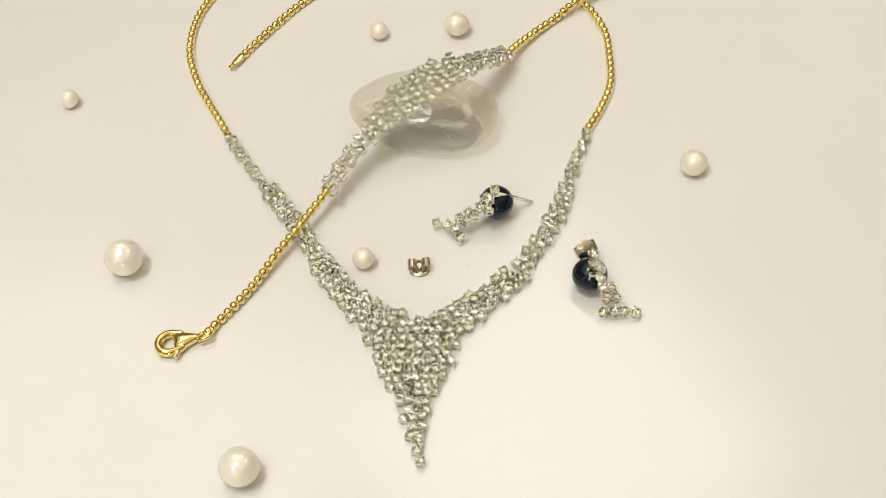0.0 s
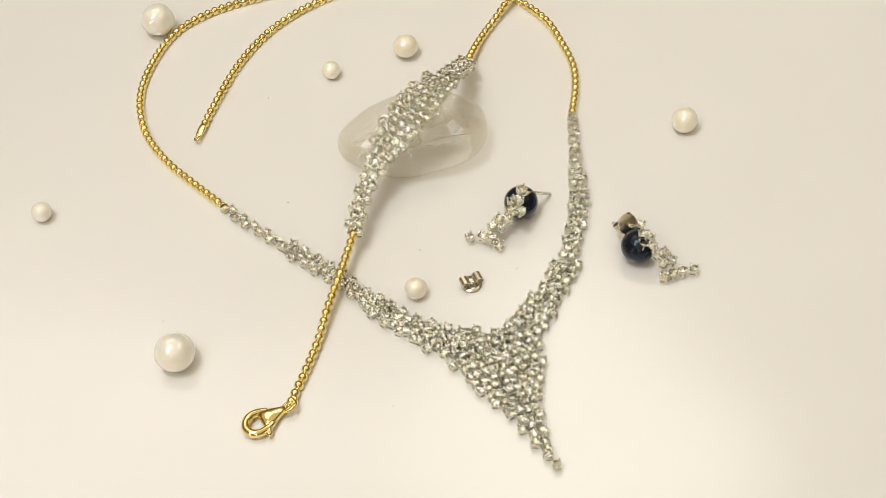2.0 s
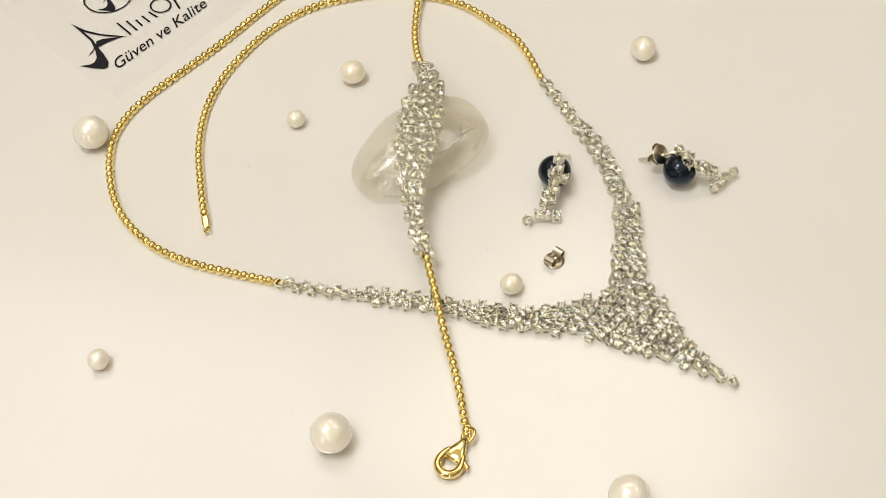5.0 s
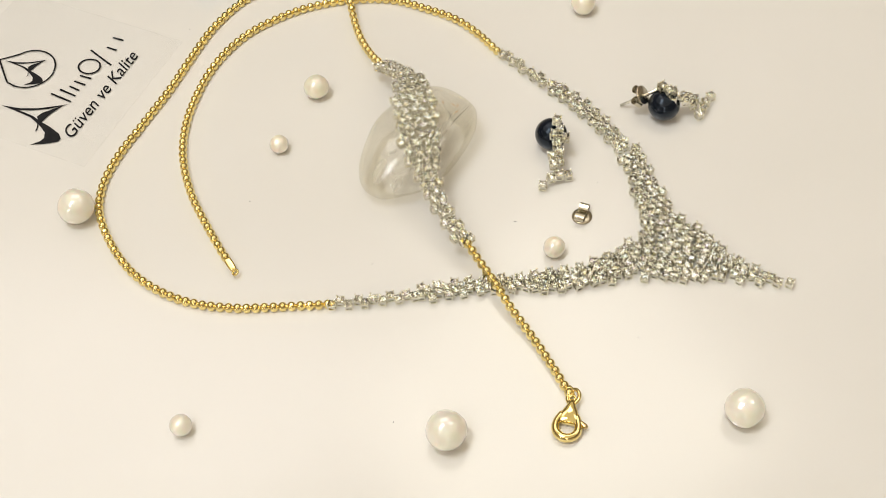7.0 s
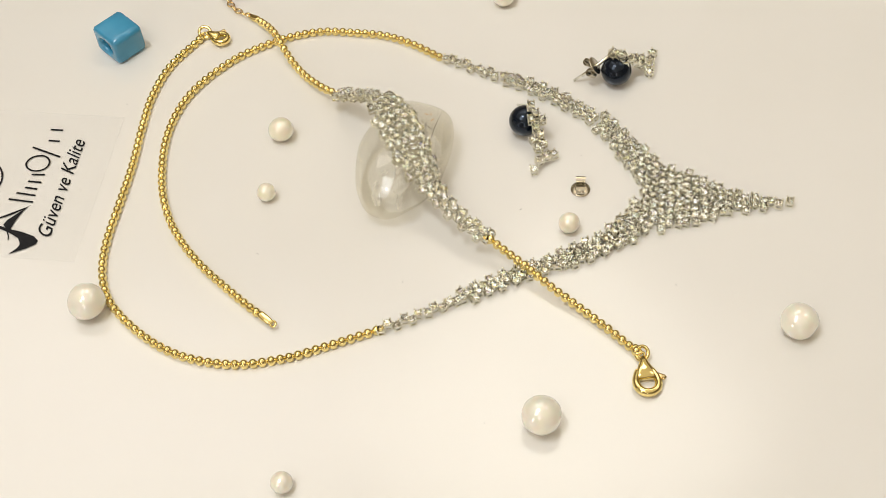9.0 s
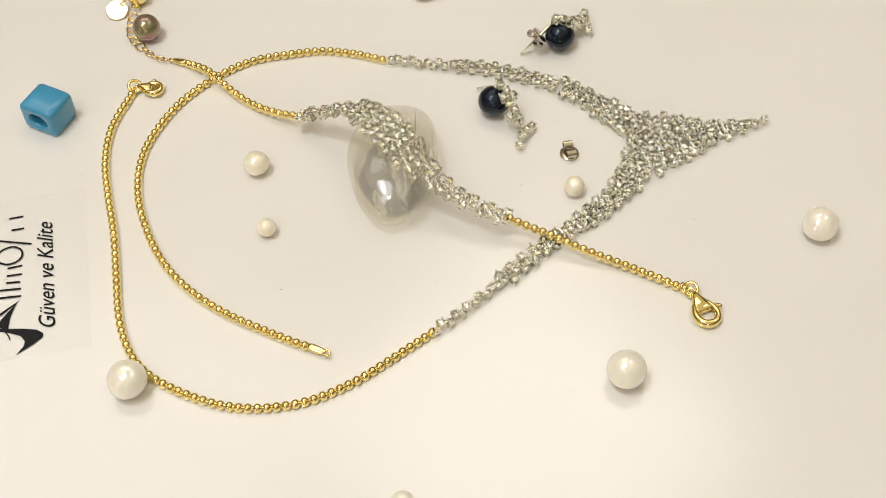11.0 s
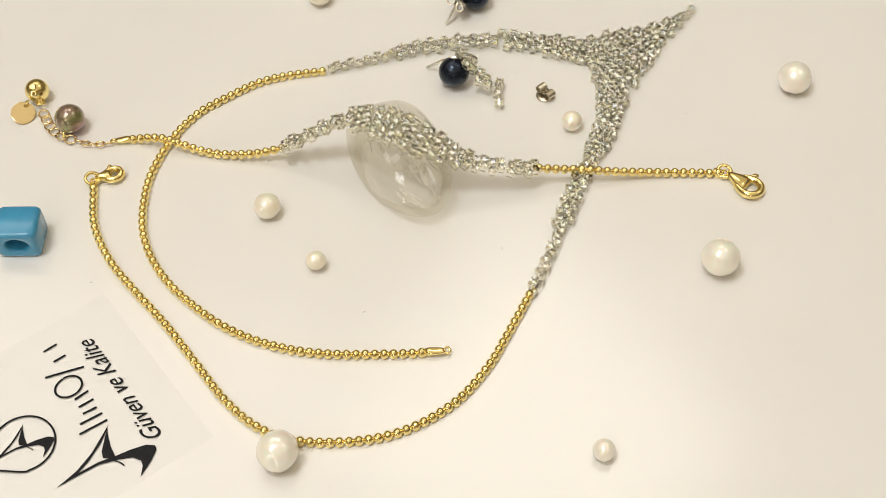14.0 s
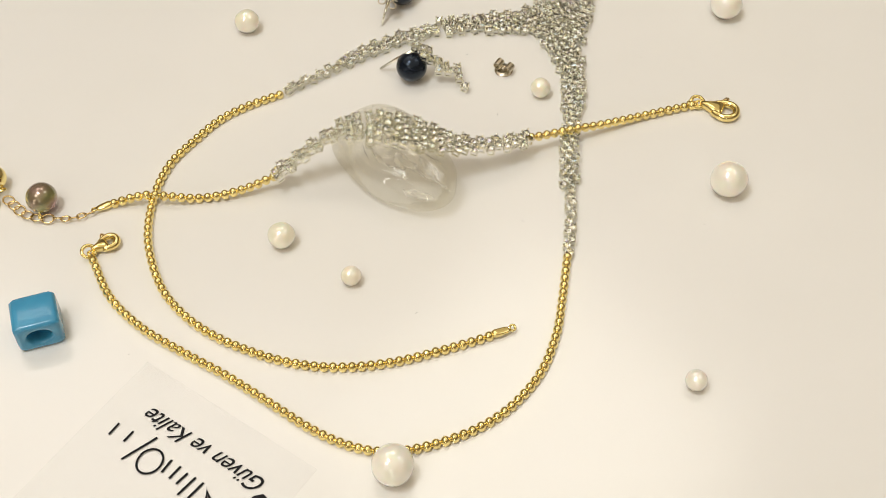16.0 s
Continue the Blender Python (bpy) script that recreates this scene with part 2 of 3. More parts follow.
def slab(name, x0, x1, y0, y1, z0, z1, mat, label, category):
    bm = bmesh.new()
    add_box(bm, x0, x1, y0, y1, z0, z1)
    return structure(name, bm, mat, label, category)


slab("floor", -2.2, 2.2, -2.2, 2.2, -1.0, -0.93, WOODFLOOR, "brown boarded floor of the shop", "floor")
slab("ceiling", -2.2, 2.2, -2.2, 2.2, 1.72, 1.8, CEILING, "plain white painted ceiling", "ceiling")
# unseen walls, added; their taupe sets what metal and stones reflect
slab("wall_north", -2.2, 2.2, 2.0, 2.2, -0.93, 1.72, PLASTER, "plain taupe plaster wall, unseen", "wall")
slab("wall_south", -2.2, 2.2, -2.2, -2.0, -0.93, 1.72, PLASTER, "plain taupe plaster wall, unseen", "wall")
slab("wall_east", 2.0, 2.2, -2.0, 2.0, -0.93, 1.72, PLASTER, "plain taupe plaster wall, unseen", "wall")
slab("wall_west", -2.2, -2.0, -2.0, 2.0, -0.93, 1.72, PLASTER, "plain taupe plaster wall, unseen", "wall")
slab("counter", -0.75, 0.75, -0.45, 0.6, -0.93, -0.03, COUNTER, "white laminate shop counter", "counter")


def reflection_arch():
    """An added, unseen lit arch on the floor behind the camera, for the arc in the pearls: a glowing tube on two feet.
    """
    way = (AHEAD * -0.86 + RIGHT * -0.42).normalized()
    where = AXIS + way * 1.62
    ob = tagged(new("reflection_arch"), "added white glowing arch, unseen, mirrored as an arc in the pearls", "floor lamp")
    ob.matrix_basis = facing(Vector((where.x, where.y, -0.93)), Vector((-way.y, way.x, 0)), (0, 0, 1))
    bm = bmesh.new()
    line = [(-0.62, 0, 0.06), (-0.62, 0, 1.4)] + [(-0.62 * math.cos(a), 0, 1.5 + 0.62 * math.sin(a)) for a in (math.pi * i / 16 for i in range(17))] + [(0.62, 0, 1.4), (0.62, 0, 0.06)]
    add_tube(bm, line, 0.022, sides=10)
    part("tube", bm, GLOW, ob, "glowing white tube")
    for x in (-0.62, 0.62):
        bm = bmesh.new()
        add_loops(bm, [[(x + r * math.cos(a), r * math.sin(a), z) for a in (2 * math.pi * i / 24 for i in range(24))] for r, z in ((0.10, 0), (0.10, 0.045), (0.095, 0.055), (0.03, 0.06))], caps=True)
        part("foot", bm, STEEL, ob)
    return ob


reflection_arch()


def turntable():
    """A frosted disc that lies on the driven base plate."""
    ob = thing("turntable", AXIS, "round white frosted acrylic display turntable, slowly turning", "turntable")

    def disc(name, prof, mat, label):
        bm = bmesh.new()
        add_loops(bm, [[(r * math.cos(a), r * math.sin(a), z) for a in (2 * math.pi * i / 96 for i in range(96))] for r, z in prof], caps=True)
        made = part(name, bm, mat, ob, label)
        for poly in made.data.polygons:
            poly.use_smooth = len(poly.vertices) == 4
    disc("top_disc", [(0.257, -0.012), (0.26, -0.010), (0.26, -0.003), (0.2592, -0.001), (0.257, 0.0)], ACRYLIC, "frosted white acrylic disc")
    disc("base_plate", [(0.235, -0.03), (0.24, -0.028), (0.24, -0.014), (0.236, -0.012)], COUNTER, "white plastic base")
    return ob


turntable()

# ---- stone settings, beads, links ----


CLAW_AT = 0.80


def setting_mesh():
    """An open square basket, 1.9 mm across: two rails joined by four corner posts, one skin."""
    bm = bmesh.new()
    h, w = 0.94, 0.32
    cuts = ([-h, -h + w, h - w, h], [-h, -h + w, h - w, h], [0.0, 0.3, 1.1, 1.45])
    full = {(i, j, k) for i in range(3) for j in range(3) for k in range(3) if (i != 1 and j != 1) or (k != 1 and (i != 1 or j != 1))}
    verts = {}

    def corner(i, j, k):
        if (i, j, k) not in verts:
            verts[i, j, k] = bm.verts.new((cuts[0][i], cuts[1][j], cuts[2][k]))
        return verts[i, j, k]
    sides = (((-1, 0, 0), ((0, 0, 0), (0, 0, 1), (0, 1, 1), (0, 1, 0))), ((1, 0, 0), ((1, 0, 0), (1, 1, 0), (1, 1, 1), (1, 0, 1))),
             ((0, -1, 0), ((0, 0, 0), (1, 0, 0), (1, 0, 1), (0, 0, 1))), ((0, 1, 0), ((0, 1, 0), (0, 1, 1), (1, 1, 1), (1, 1, 0))),
             ((0, 0, -1), ((0, 0, 0), (0, 1, 0), (1, 1, 0), (1, 0, 0))), ((0, 0, 1), ((0, 0, 1), (1, 0, 1), (1, 1, 1), (0, 1, 1))))
    for c in full:
        for d, quad in sides:
            if (c[0] + d[0], c[1] + d[1], c[2] + d[2]) not in full:
                bm.faces.new([corner(c[0] + q[0], c[1] + q[1], c[2] + q[2]) for q in quad])
    bmesh.ops.scale(bm, vec=(MM, MM, 1.1 * MM), verts=bm.verts)
    return mesh_of("setting", bm, SILVER, False)


def claw_mesh():
    """One claw: a short tapered bar that ends in a rounded bead."""
    bm = bmesh.new()
    loops = []
    for z, r in ((1.3, 0.17), (1.8, 0.16), (2.0, 0.22), (2.15, 0.25), (2.3, 0.2), (2.38, 0.08)):
        loops.append([(r * math.cos(a), r * math.sin(a), z * 0.99) for a in (2 * math.pi * i / 7 for i in range(7))])
    add_loops(bm, loops, caps=True)
    bmesh.ops.scale(bm, vec=(MM, MM, MM), verts=bm.verts)
    return mesh_of("claw", bm, SILVER)


def gem_mesh():
    """A round brilliant, 1.9 mm across: flat table, eight kites, girdle and a pavilion of painted glints, cut a little
    unevenly.
    """
    bm = bmesh.new()
    cut = random.Random(11)

    def ring(r, z, n, off=0.0, slack=0.0):
        return [bm.verts.new(((r + cut.uniform(-slack, slack)) * math.cos(2 * math.pi * (i + off) / n), (r + cut.uniform(-slack, slack)) * math.sin(2 * math.pi * (i + off) / n), z + cut.uniform(-slack, slack) * 0.8)) for i in range(n)]
    table, g1, g2 = ring(0.54, 2.10, 8, 0.5), ring(0.95, 1.80, 8, 0, 0.02), ring(0.95, 1.72, 8)
    mid, tip = ring(0.50, 1.32, 8, 0.5, 0.05), bm.verts.new((0.02, -0.03, 0.98))
    bm.faces.new(table)
    for i in range(8):
        j = (i + 1) % 8
        bm.faces.new((table[i - 1], g1[i], table[i]))
        bm.faces.new((table[i], g1[i], g1[j]))
        bm.faces.new((g1[i], g2[i], g2[j], g1[j]))
    crown = len(bm.faces)
    for i in range(8):
        j = (i + 1) % 8
        bm.faces.new((mid[i], g2[i], g2[j]))
        bm.faces.new((mid[i - 1], g2[i], mid[i]))
        bm.faces.new((mid[i - 1], mid[i], tip))
    for k, face in enumerate(bm.faces):
        face.material_index = 0 if k < crown else 1
    bmesh.ops.scale(bm, vec=(MM, MM, 1.1 * MM), verts=bm.verts)
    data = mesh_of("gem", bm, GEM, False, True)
    data.materials.append(PAINTED_FIRE)
    return data


def bead_mesh(mat):
    """A gold ball, rounded above and pressed straight below the middle."""
    bm = bmesh.new()
    prof = [(0.0, -0.88), (0.62, -0.86), (0.86, -0.7), (0.93, -0.35), (0.95, 0.0), (0.85, 0.42), (0.63, 0.72), (0.33, 0.91), (0.0, 0.97)]
    n = 14
    rows = [[bm.verts.new((r * math.cos(2 * math.pi * i / n), r * math.sin(2 * math.pi * i / n), z)) for i in range(n)] if r else [bm.verts.new((0, 0, z))] for r, z in prof]
    for a, b in zip(rows, rows[1:]):
        for i in range(n):
            j = (i + 1) % n
            if len(a) == 1:
                bm.faces.new((a[0], b[j], b[i]))
            elif len(b) == 1:
                bm.faces.new((a[i], a[j], b[0]))
            else:
                bm.faces.new((a[i], a[j], b[j], b[i]))
    bmesh.ops.scale(bm, vec=(1.05 * MM, 1.05 * MM, 1.04 * MM), verts=bm.verts)
    return mesh_of("bead", bm, mat)


SETTING, CLAW, STONE, BEAD = setting_mesh(), claw_mesh(), gem_mesh(), bead_mesh(GOLD)
CHANCE = random.Random(7)


def set_stone(parent, where, along, up=(0, 0, 1), tilt=8.0, size=0.90):
    m = facing(where, along, up) @ pose(0, 0, 0, CHANCE.uniform(-tilt, tilt), CHANCE.uniform(-tilt, tilt), CHANCE.uniform(-24, 24)) @ Matrix.Scale(size, 4)
    s = put("setting", SETTING, parent, m)
    put("gem", STONE, s, pose(0, 0, 0, 0, 0, CHANCE.choice((0, 45, 90, 135, 180, 225))))
    for x in (-CLAW_AT, CLAW_AT):
        for y in (-CLAW_AT, CLAW_AT):
            put("claw", CLAW, s, pose(x * MM, y * MM, 0))
    return s


def bead_row(parent, points, step=1.93):
    line = spline(mm(points), step * MM)
    core = bmesh.new()
    add_tube(core, line, 0.42 * MM, sides=6)
    part("chain_core", core, GOLD, parent)
    for i, p in enumerate(line):
        way = line[min(i + 1, len(line) - 1)] - line[max(i - 1, 0)]
        m = facing(p, way, (0, 0, 1)) @ pose(0, 0, 0, CHANCE.uniform(-5, 5), CHANCE.uniform(-4, 4), CHANCE.uniform(0, 90))
        put("bead", BEAD, parent, m)


def add_ring(bm, centre, r, thick, tilt=(0, 0, 0), long=1.0, n=20):
    m = pose(*centre, *tilt)
    add_tube(bm, [m @ Vector((r * long * math.cos(2 * math.pi * i / n), r * math.sin(2 * math.pi * i / n), 0)) for i in range(n)], thick, True, 7)


def lobster_clasp(parent, base, way, length=10.5, z=1.3, flip=1):
    """A trigger clasp that lies flat: hook loop, solid shank, sprung lever and eyelet."""
    m = facing(Vector((base[0], base[1], z)) * MM, (*way, 0), (0, 0, 1)) @ Matrix.Scale(MM, 4)
    k = length / 10.5
    bm = bmesh.new()
    outline = [(4.2, 1.7), (5.6, 2.3), (7.2, 2.65), (8.8, 2.3), (9.9, 1.2), (10.2, -0.2), (9.6, -1.7), (8.2, -2.5), (6.6, -2.45), (5.2, -2.0), (4.2, -1.5)]
    pts = spline([(x * k, y * k * flip, 0) for x, y in outline], 0.5)
    add_tube(bm, pts, [(0.72 + 0.2 * math.sin(math.pi * i / (len(pts) - 1))) * (0.6 + 0.4 * k) for i in range(len(pts))], False, 10, 1.2)
    hook = part("clasp", bm, GOLD, parent, "polished gold lobster clasp", m=m)
    bm = bmesh.new()
    loops = []
    for x, w, h in ((0.5, 0.45, 0.6), (0.8, 0.65, 0.85), (2.0, 1.05, 1.0), (3.7, 1.85, 1.05), (5.4, 2.5, 0.95), (6.3, 2.55, 0.7), (6.6, 2.3, 0.35)):
        loops.append([(x * k, w * k * math.copysign(abs(math.cos(a)) ** 0.7, math.cos(a)), h * math.copysign(abs(math.sin(a)) ** 0.7, math.sin(a))) for a in (2 * math.pi * j / 18 for j in range(18))])
    add_loops(bm, loops, caps=True)
    put("shank", mesh_of("shank", bm, GOLD), hook)
    bm = bmesh.new()
    add_tube(bm, [(5.2 * k, -1.9 * k * flip, 0.1), (6.0 * k, -2.9 * k * flip, 0.2), (6.5 * k, -3.9 * k * flip, 0.15), (6.9 * k, -4.3 * k * flip, 0.1)], [0.5, 0.55, 0.6, 0.45], sides=8)
    put("lever", mesh_of("lever", bm, PALE_GOLD), hook)
    bm = bmesh.new()
    add_ring(bm, (-0.35, 0, 0.2), 1.35, 0.42, (28, 12, 0), 1.15)
    put("jump_ring", mesh_of("jump_ring", bm, GOLD), hook)
    return hook


def end_tag(parent, where, way, length=3.4, mat=None, z=1.1):
    """The flat pressed tag that closes a bead chain, with its eye."""
    bm = bmesh.new()
    k = length / 3.4
    loops = []
    for x, w, h in ((-0.2, 0.55, 0.7), (0.5, 0.85, 0.62), (1.7, 0.85, 0.42), (2.6, 0.75, 0.35), (3.3, 0.4, 0.3)):
        loops.append([(x * k, w * math.copysign(abs(math.cos(a)) ** 0.5, math.cos(a)), h * math.copysign(abs(math.sin(a)) ** 0.5, math.sin(a))) for a in (2 * math.pi * (j + 0.5) / 12 for j in range(12))])
    add_loops(bm, loops, caps=True)
    add_ring(bm, (3.6 * k, 0, 0.1), 0.62, 0.26, (20, 0, 0))
    m = facing(Vector((where[0], where[1], z)) * MM, (*way, 0), (0, 0, 1)) @ Matrix.Scale(MM, 4)
    return part("end_tag", bm, mat or GOLD, parent, m=m)


def fill_strip(parent, line, width, taken, gap=1.74, rows=1.84, up=None, lift=None, offset=None):
    """Stones packed across a strip: line in mm, width(k) the half width at k of its length."""
    pts = spline(line, rows)
    n = len(pts) - 1
    for i, p in enumerate(pts):
        k = i / n
        way = (pts[min(i + 1, n)] - pts[max(i - 1, 0)]).normalized()
        u = Vector(up(k)) if up else Vector((0, 0, 1))
        side = u.cross(way).normalized()
        half = width(k)
        count = max(1, int(2 * half / gap + 0.5))
        for j in range(count):
            w = (j - (count - 1) / 2) * gap + (0.44 if i % 2 else -0.44) * (1 if count < 4 else 0.9)
            q = p + side * (w + (offset(k) if offset else 0)) + way * CHANCE.uniform(-0.28, 0.28) + side * CHANCE.uniform(-0.16, 0.16)
            if any((q - o).length < 1.36 for o in taken):
                continue
            taken.append(q)
            z = CHANCE.uniform(0.02, 0.3)
            set_stone(parent, (q + u * z) * MM, way + side * CHANCE.uniform(-0.1, 0.1), u)


def ramp_of(*stops):
    def value(k):
        for (a, va), (b, vb) in zip(stops, stops[1:]):
            if k <= b:
                return va + (vb - va) * (k - a) / (b - a)
        return stops[-1][1]
    return value


# ---- the necklace ----


def necklace():
    ob = thing("necklace", (0, 0, 0), "two-tone necklace of gold beads and clear-stone silver V centre", "necklace")
    z = 0.95
    left = [(40.2, 6.9), (34.6, 16.5), (26.6, 24.0), (17.4, 29.6), (7.4, 35.1), (-2.2, 41.2), (-11.6, 47.2), (-19.4, 50.6), (-26.9, 51.6), (-35.0, 49.8), (-43.9, 45.7), (-50.7, 40.1), (-56.3, 32.0), (-59.4, 22.5), (-60.6, 14.0), (-61.8, 2.6)]
    bead_row(ob, [(x, y, z) for x, y in left])
    right = [(5.9, -44.3), (12.8, -40.5), (18.8, -35.8), (23.9, -28.9), (28.1, -21.9), (30.1, -13.6), (30.1, -3.7), (28.4, 4.2), (24.4, 13.2), (19.1, 19.7), (12.4, 24.8), (5.0, 28.4), (-3.4, 31.2), (-11.8, 32.4), (-20.0, 32.0), (-28.1, 30.3), (-36.0, 27.6), (-43.0, 24.9), (-45.5, 23.8)]
    bead_row(ob, [(x, y, z) for x, y in right])
    end_tag(ob, (-46.4, 23.4), (-0.93, -0.40), 4.0)
    end_tag(ob, (40.4, 6.7), (0.35, -0.93), 1.6)
    lobster_clasp(ob, (41.2, 4.6), (-0.80, -0.60), 6.4, 1.3, -1)
    taken = []
    fill_strip(ob, [(-56.0, -66.6, 0), (-63.7, -78.8, 0), (-70.4, -89.1, 0), (-73.1, -93.4, 0)], ramp_of((0, 6.0), (0.08, 9.0), (0.12, 9.2), (0.28, 7.9), (0.45, 5.6), (0.62, 3.1), (0.8, 1.9), (0.9, 1.0), (1, 0.9)), taken, offset=ramp_of((0, -0.6), (0.6, -0.5), (1, 0)))
    strand = ramp_of((0, 0.8), (0.24, 1.0), (0.3, 1.8), (0.58, 1.9), (0.7, 2.5), (0.85, 3.1), (1, 4.2))
    fill_strip(ob, [(-62.0, 1.4, 0), (-62.7, -6.1, 0), (-62.6, -18.7, 0), (-62.6, -28.6, 0), (-63.1, -36.2, 0), (-63.9, -46.2, 0), (-63.3, -55.2, 0), (-61.6, -61.7, 0), (-60.2, -65.0, 0)], strand, taken, rows=1.7)
    fill_strip(ob, [(4.0, -45.7, 0), (-5.3, -52.5, 0), (-12.9, -58.7, 0), (-22.0, -64.1, 0), (-33.0, -68.7, 0), (-40.7, -69.9, 0), (-48.5, -70.6, 0), (-53.0, -71.2, 0)], strand, taken, rows=1.7)
    return ob


# ---- the bracelet and the stone it lies on ----


def bracelet():
    ob = thing("bracelet", (0, 0, 0), "two-tone bracelet draped over quartz, gold beads and clear-stone cluster", "bracelet")
    bead_row(ob, [(-91.4, -43.5, 1.0), (-88.8, -42.6, 1.10), (-84.8, -41.3, 1.20), (-77.6, -38.6, 1.50), (-70.1, -35.2, 2.60), (-62.9, -32.4, 3.60), (-57.0, -29.9, 4.30), (-53.8, -28.6, 4.80)])
    bead_row(ob, [(3.6, -16.1, 3.60), (9.0, -13.9, 2.30), (15.4, -12.1, 1.40), (21.0, -11.2, 1.30), (26.5, -10.7, 2.30), (30.6, -10.6, 2.80), (34.5, -10.2, 2.20), (38.8, -9.4, 0.98)])
    line = [(-53.0, -28.2, 3.60), (-48.7, -26.0, 4.60), (-44.6, -24.3, 5.60), (-40.4, -22.9, 6.60), (-36.2, -22.2, 8.00), (-31.1, -22.2, 10.00), (-25.3, -22.5, 12.00), (-19.0, -22.4, 13.00), (-14.0, -21.9, 12.70), (-10.2, -21.0, 11.20), (-6.0, -19.8, 8.60), (-1.5, -18.2, 5.40), (2.4, -16.6, 3.00)]
    lean = ramp_of((0, 0.0), (0.35, 0.1), (0.6, 0.0), (0.75, 0.1), (1, 0.0))
    tip = ramp_of((0, -0.25), (0.3, -0.4), (0.55, -0.35), (0.68, 0.0), (0.8, 0.6), (1, 0.55))
    fill_strip(ob, line, ramp_of((0, 1.7), (0.2, 2.0), (0.3, 2.9), (0.42, 4.6), (0.6, 4.9), (0.7, 3.4), (0.76, 1.9), (1, 1.7)), [], gap=1.92, rows=1.96, offset=ramp_of((0, 0), (0.3, 0), (0.45, 0.8), (0.6, 0.7), (0.72, 0), (1, 0)), up=lambda k: Vector((tip(k), -lean(k), 1)).normalized())
    lobster_clasp(ob, (-93.0, -44.0), (-0.93, 0.36), 9.3, 1.2, -1)
    end_tag(ob, (-90.4, -43.6), (-1.0, -0.1), 2.4, z=1.2)
    end_tag(ob, (39.6, -9.1), (0.88, 0.48), 3.4, z=1.0)
    # extension chain with its charms
    end = [(43.9, -6.5), (45.5, -5.7), (47.1, -5.1), (48.8, -4.8), (50.6, -4.9), (52.8, -4.7), (55.3, -4.9), (57.6, -5.6), (59.6, -6.9), (61.2, -8.3), (62.8, -9.7)]
    for i, (x, y) in enumerate(end):
        a, b = end[min(i + 1, len(end) - 1)], end[max(i - 1, 0)]
        large = i > 4
        bm = bmesh.new()
        add_ring(bm, (0, 0, 0), 1.15 if large else 0.85, 0.21, (CHANCE.uniform(-12, 12) if large else (12 if i % 2 else 48), 0, 0), 1.25, 8 if i in (6, 7) else 18)
        part("chain_link", bm, PALE_GOLD, ob, m=facing(Vector((x, y, 0.75)) * MM, (a[0] - b[0], a[1] - b[1], 0), (0, 0, 1)) @ Matrix.Scale(MM, 4))
    bm = bmesh.new()
    add_ball(bm, (0, 0, 0), 3.5 * MM, 32, 20, 0.97)
    pearl = part("charm_pearl", bm, GREY_PEARL, ob, "peacock grey charm pearl", m=pose(54.4 * MM, -8.5 * MM, 3.4 * MM))
    bm = bmesh.new()
    add_tube(bm, [(0, 3.2 * MM, -1.2 * MM), (0.1 * MM, 3.6 * MM, -1.9 * MM), (0.3 * MM, 3.9 * MM, -2.5 * MM)], 0.3 * MM)
    put("pin", mesh_of("pin", bm, GOLD), pearl)
    bm = bmesh.new()
    add_loops(bm, [[(r * math.cos(a), r * math.sin(a), z) for a in (2 * math.pi * i / 36 for i in range(36))] for r, z in ((2.6, -0.18), (2.8, -0.1), (2.8, 0.1), (2.6, 0.18))], caps=True)
    disc = part("charm_disc", bm, PALE_GOLD, ob, "plain round gold disc charm", smooth=False, m=facing(Vector((67.2, -8.0, 1.35)) * MM, (0.6, 0.75, 0.0), (-0.32, 0.26, 0.9)) @ Matrix.Scale(MM, 4))
    bm = bmesh.new()
    add_ring(bm, (-1.6, -1.9, 0.3), 0.8, 0.22, (60, 0, 30))
    put("jump_ring", mesh_of("jump_ring", bm, GOLD), disc)
    bm = bmesh.new()
    add_ball(bm, (0, 0, 0), 2.85 * MM, 28, 18)
    ball = part("charm_ball", bm, GOLD, ob, "gold ball charm with one clear stone", m=pose(66.8 * MM, -14.4 * MM, 2.85 * MM))
    put("gem", STONE, ball, facing(Vector((-0.1, 0.45, 0.9)) * 0.9 * MM, (1, 0, 0.1), (-0.1, 0.45, 0.9)))
    bm = bmesh.new()
    add_ring(bm, (-2.0 * MM, 2.3 * MM, -1.4 * MM), 0.9 * MM, 0.25 * MM, (30, 0, 20))
    put("jump_ring", mesh_of("jump_ring", bm, GOLD), ball)
    return ob


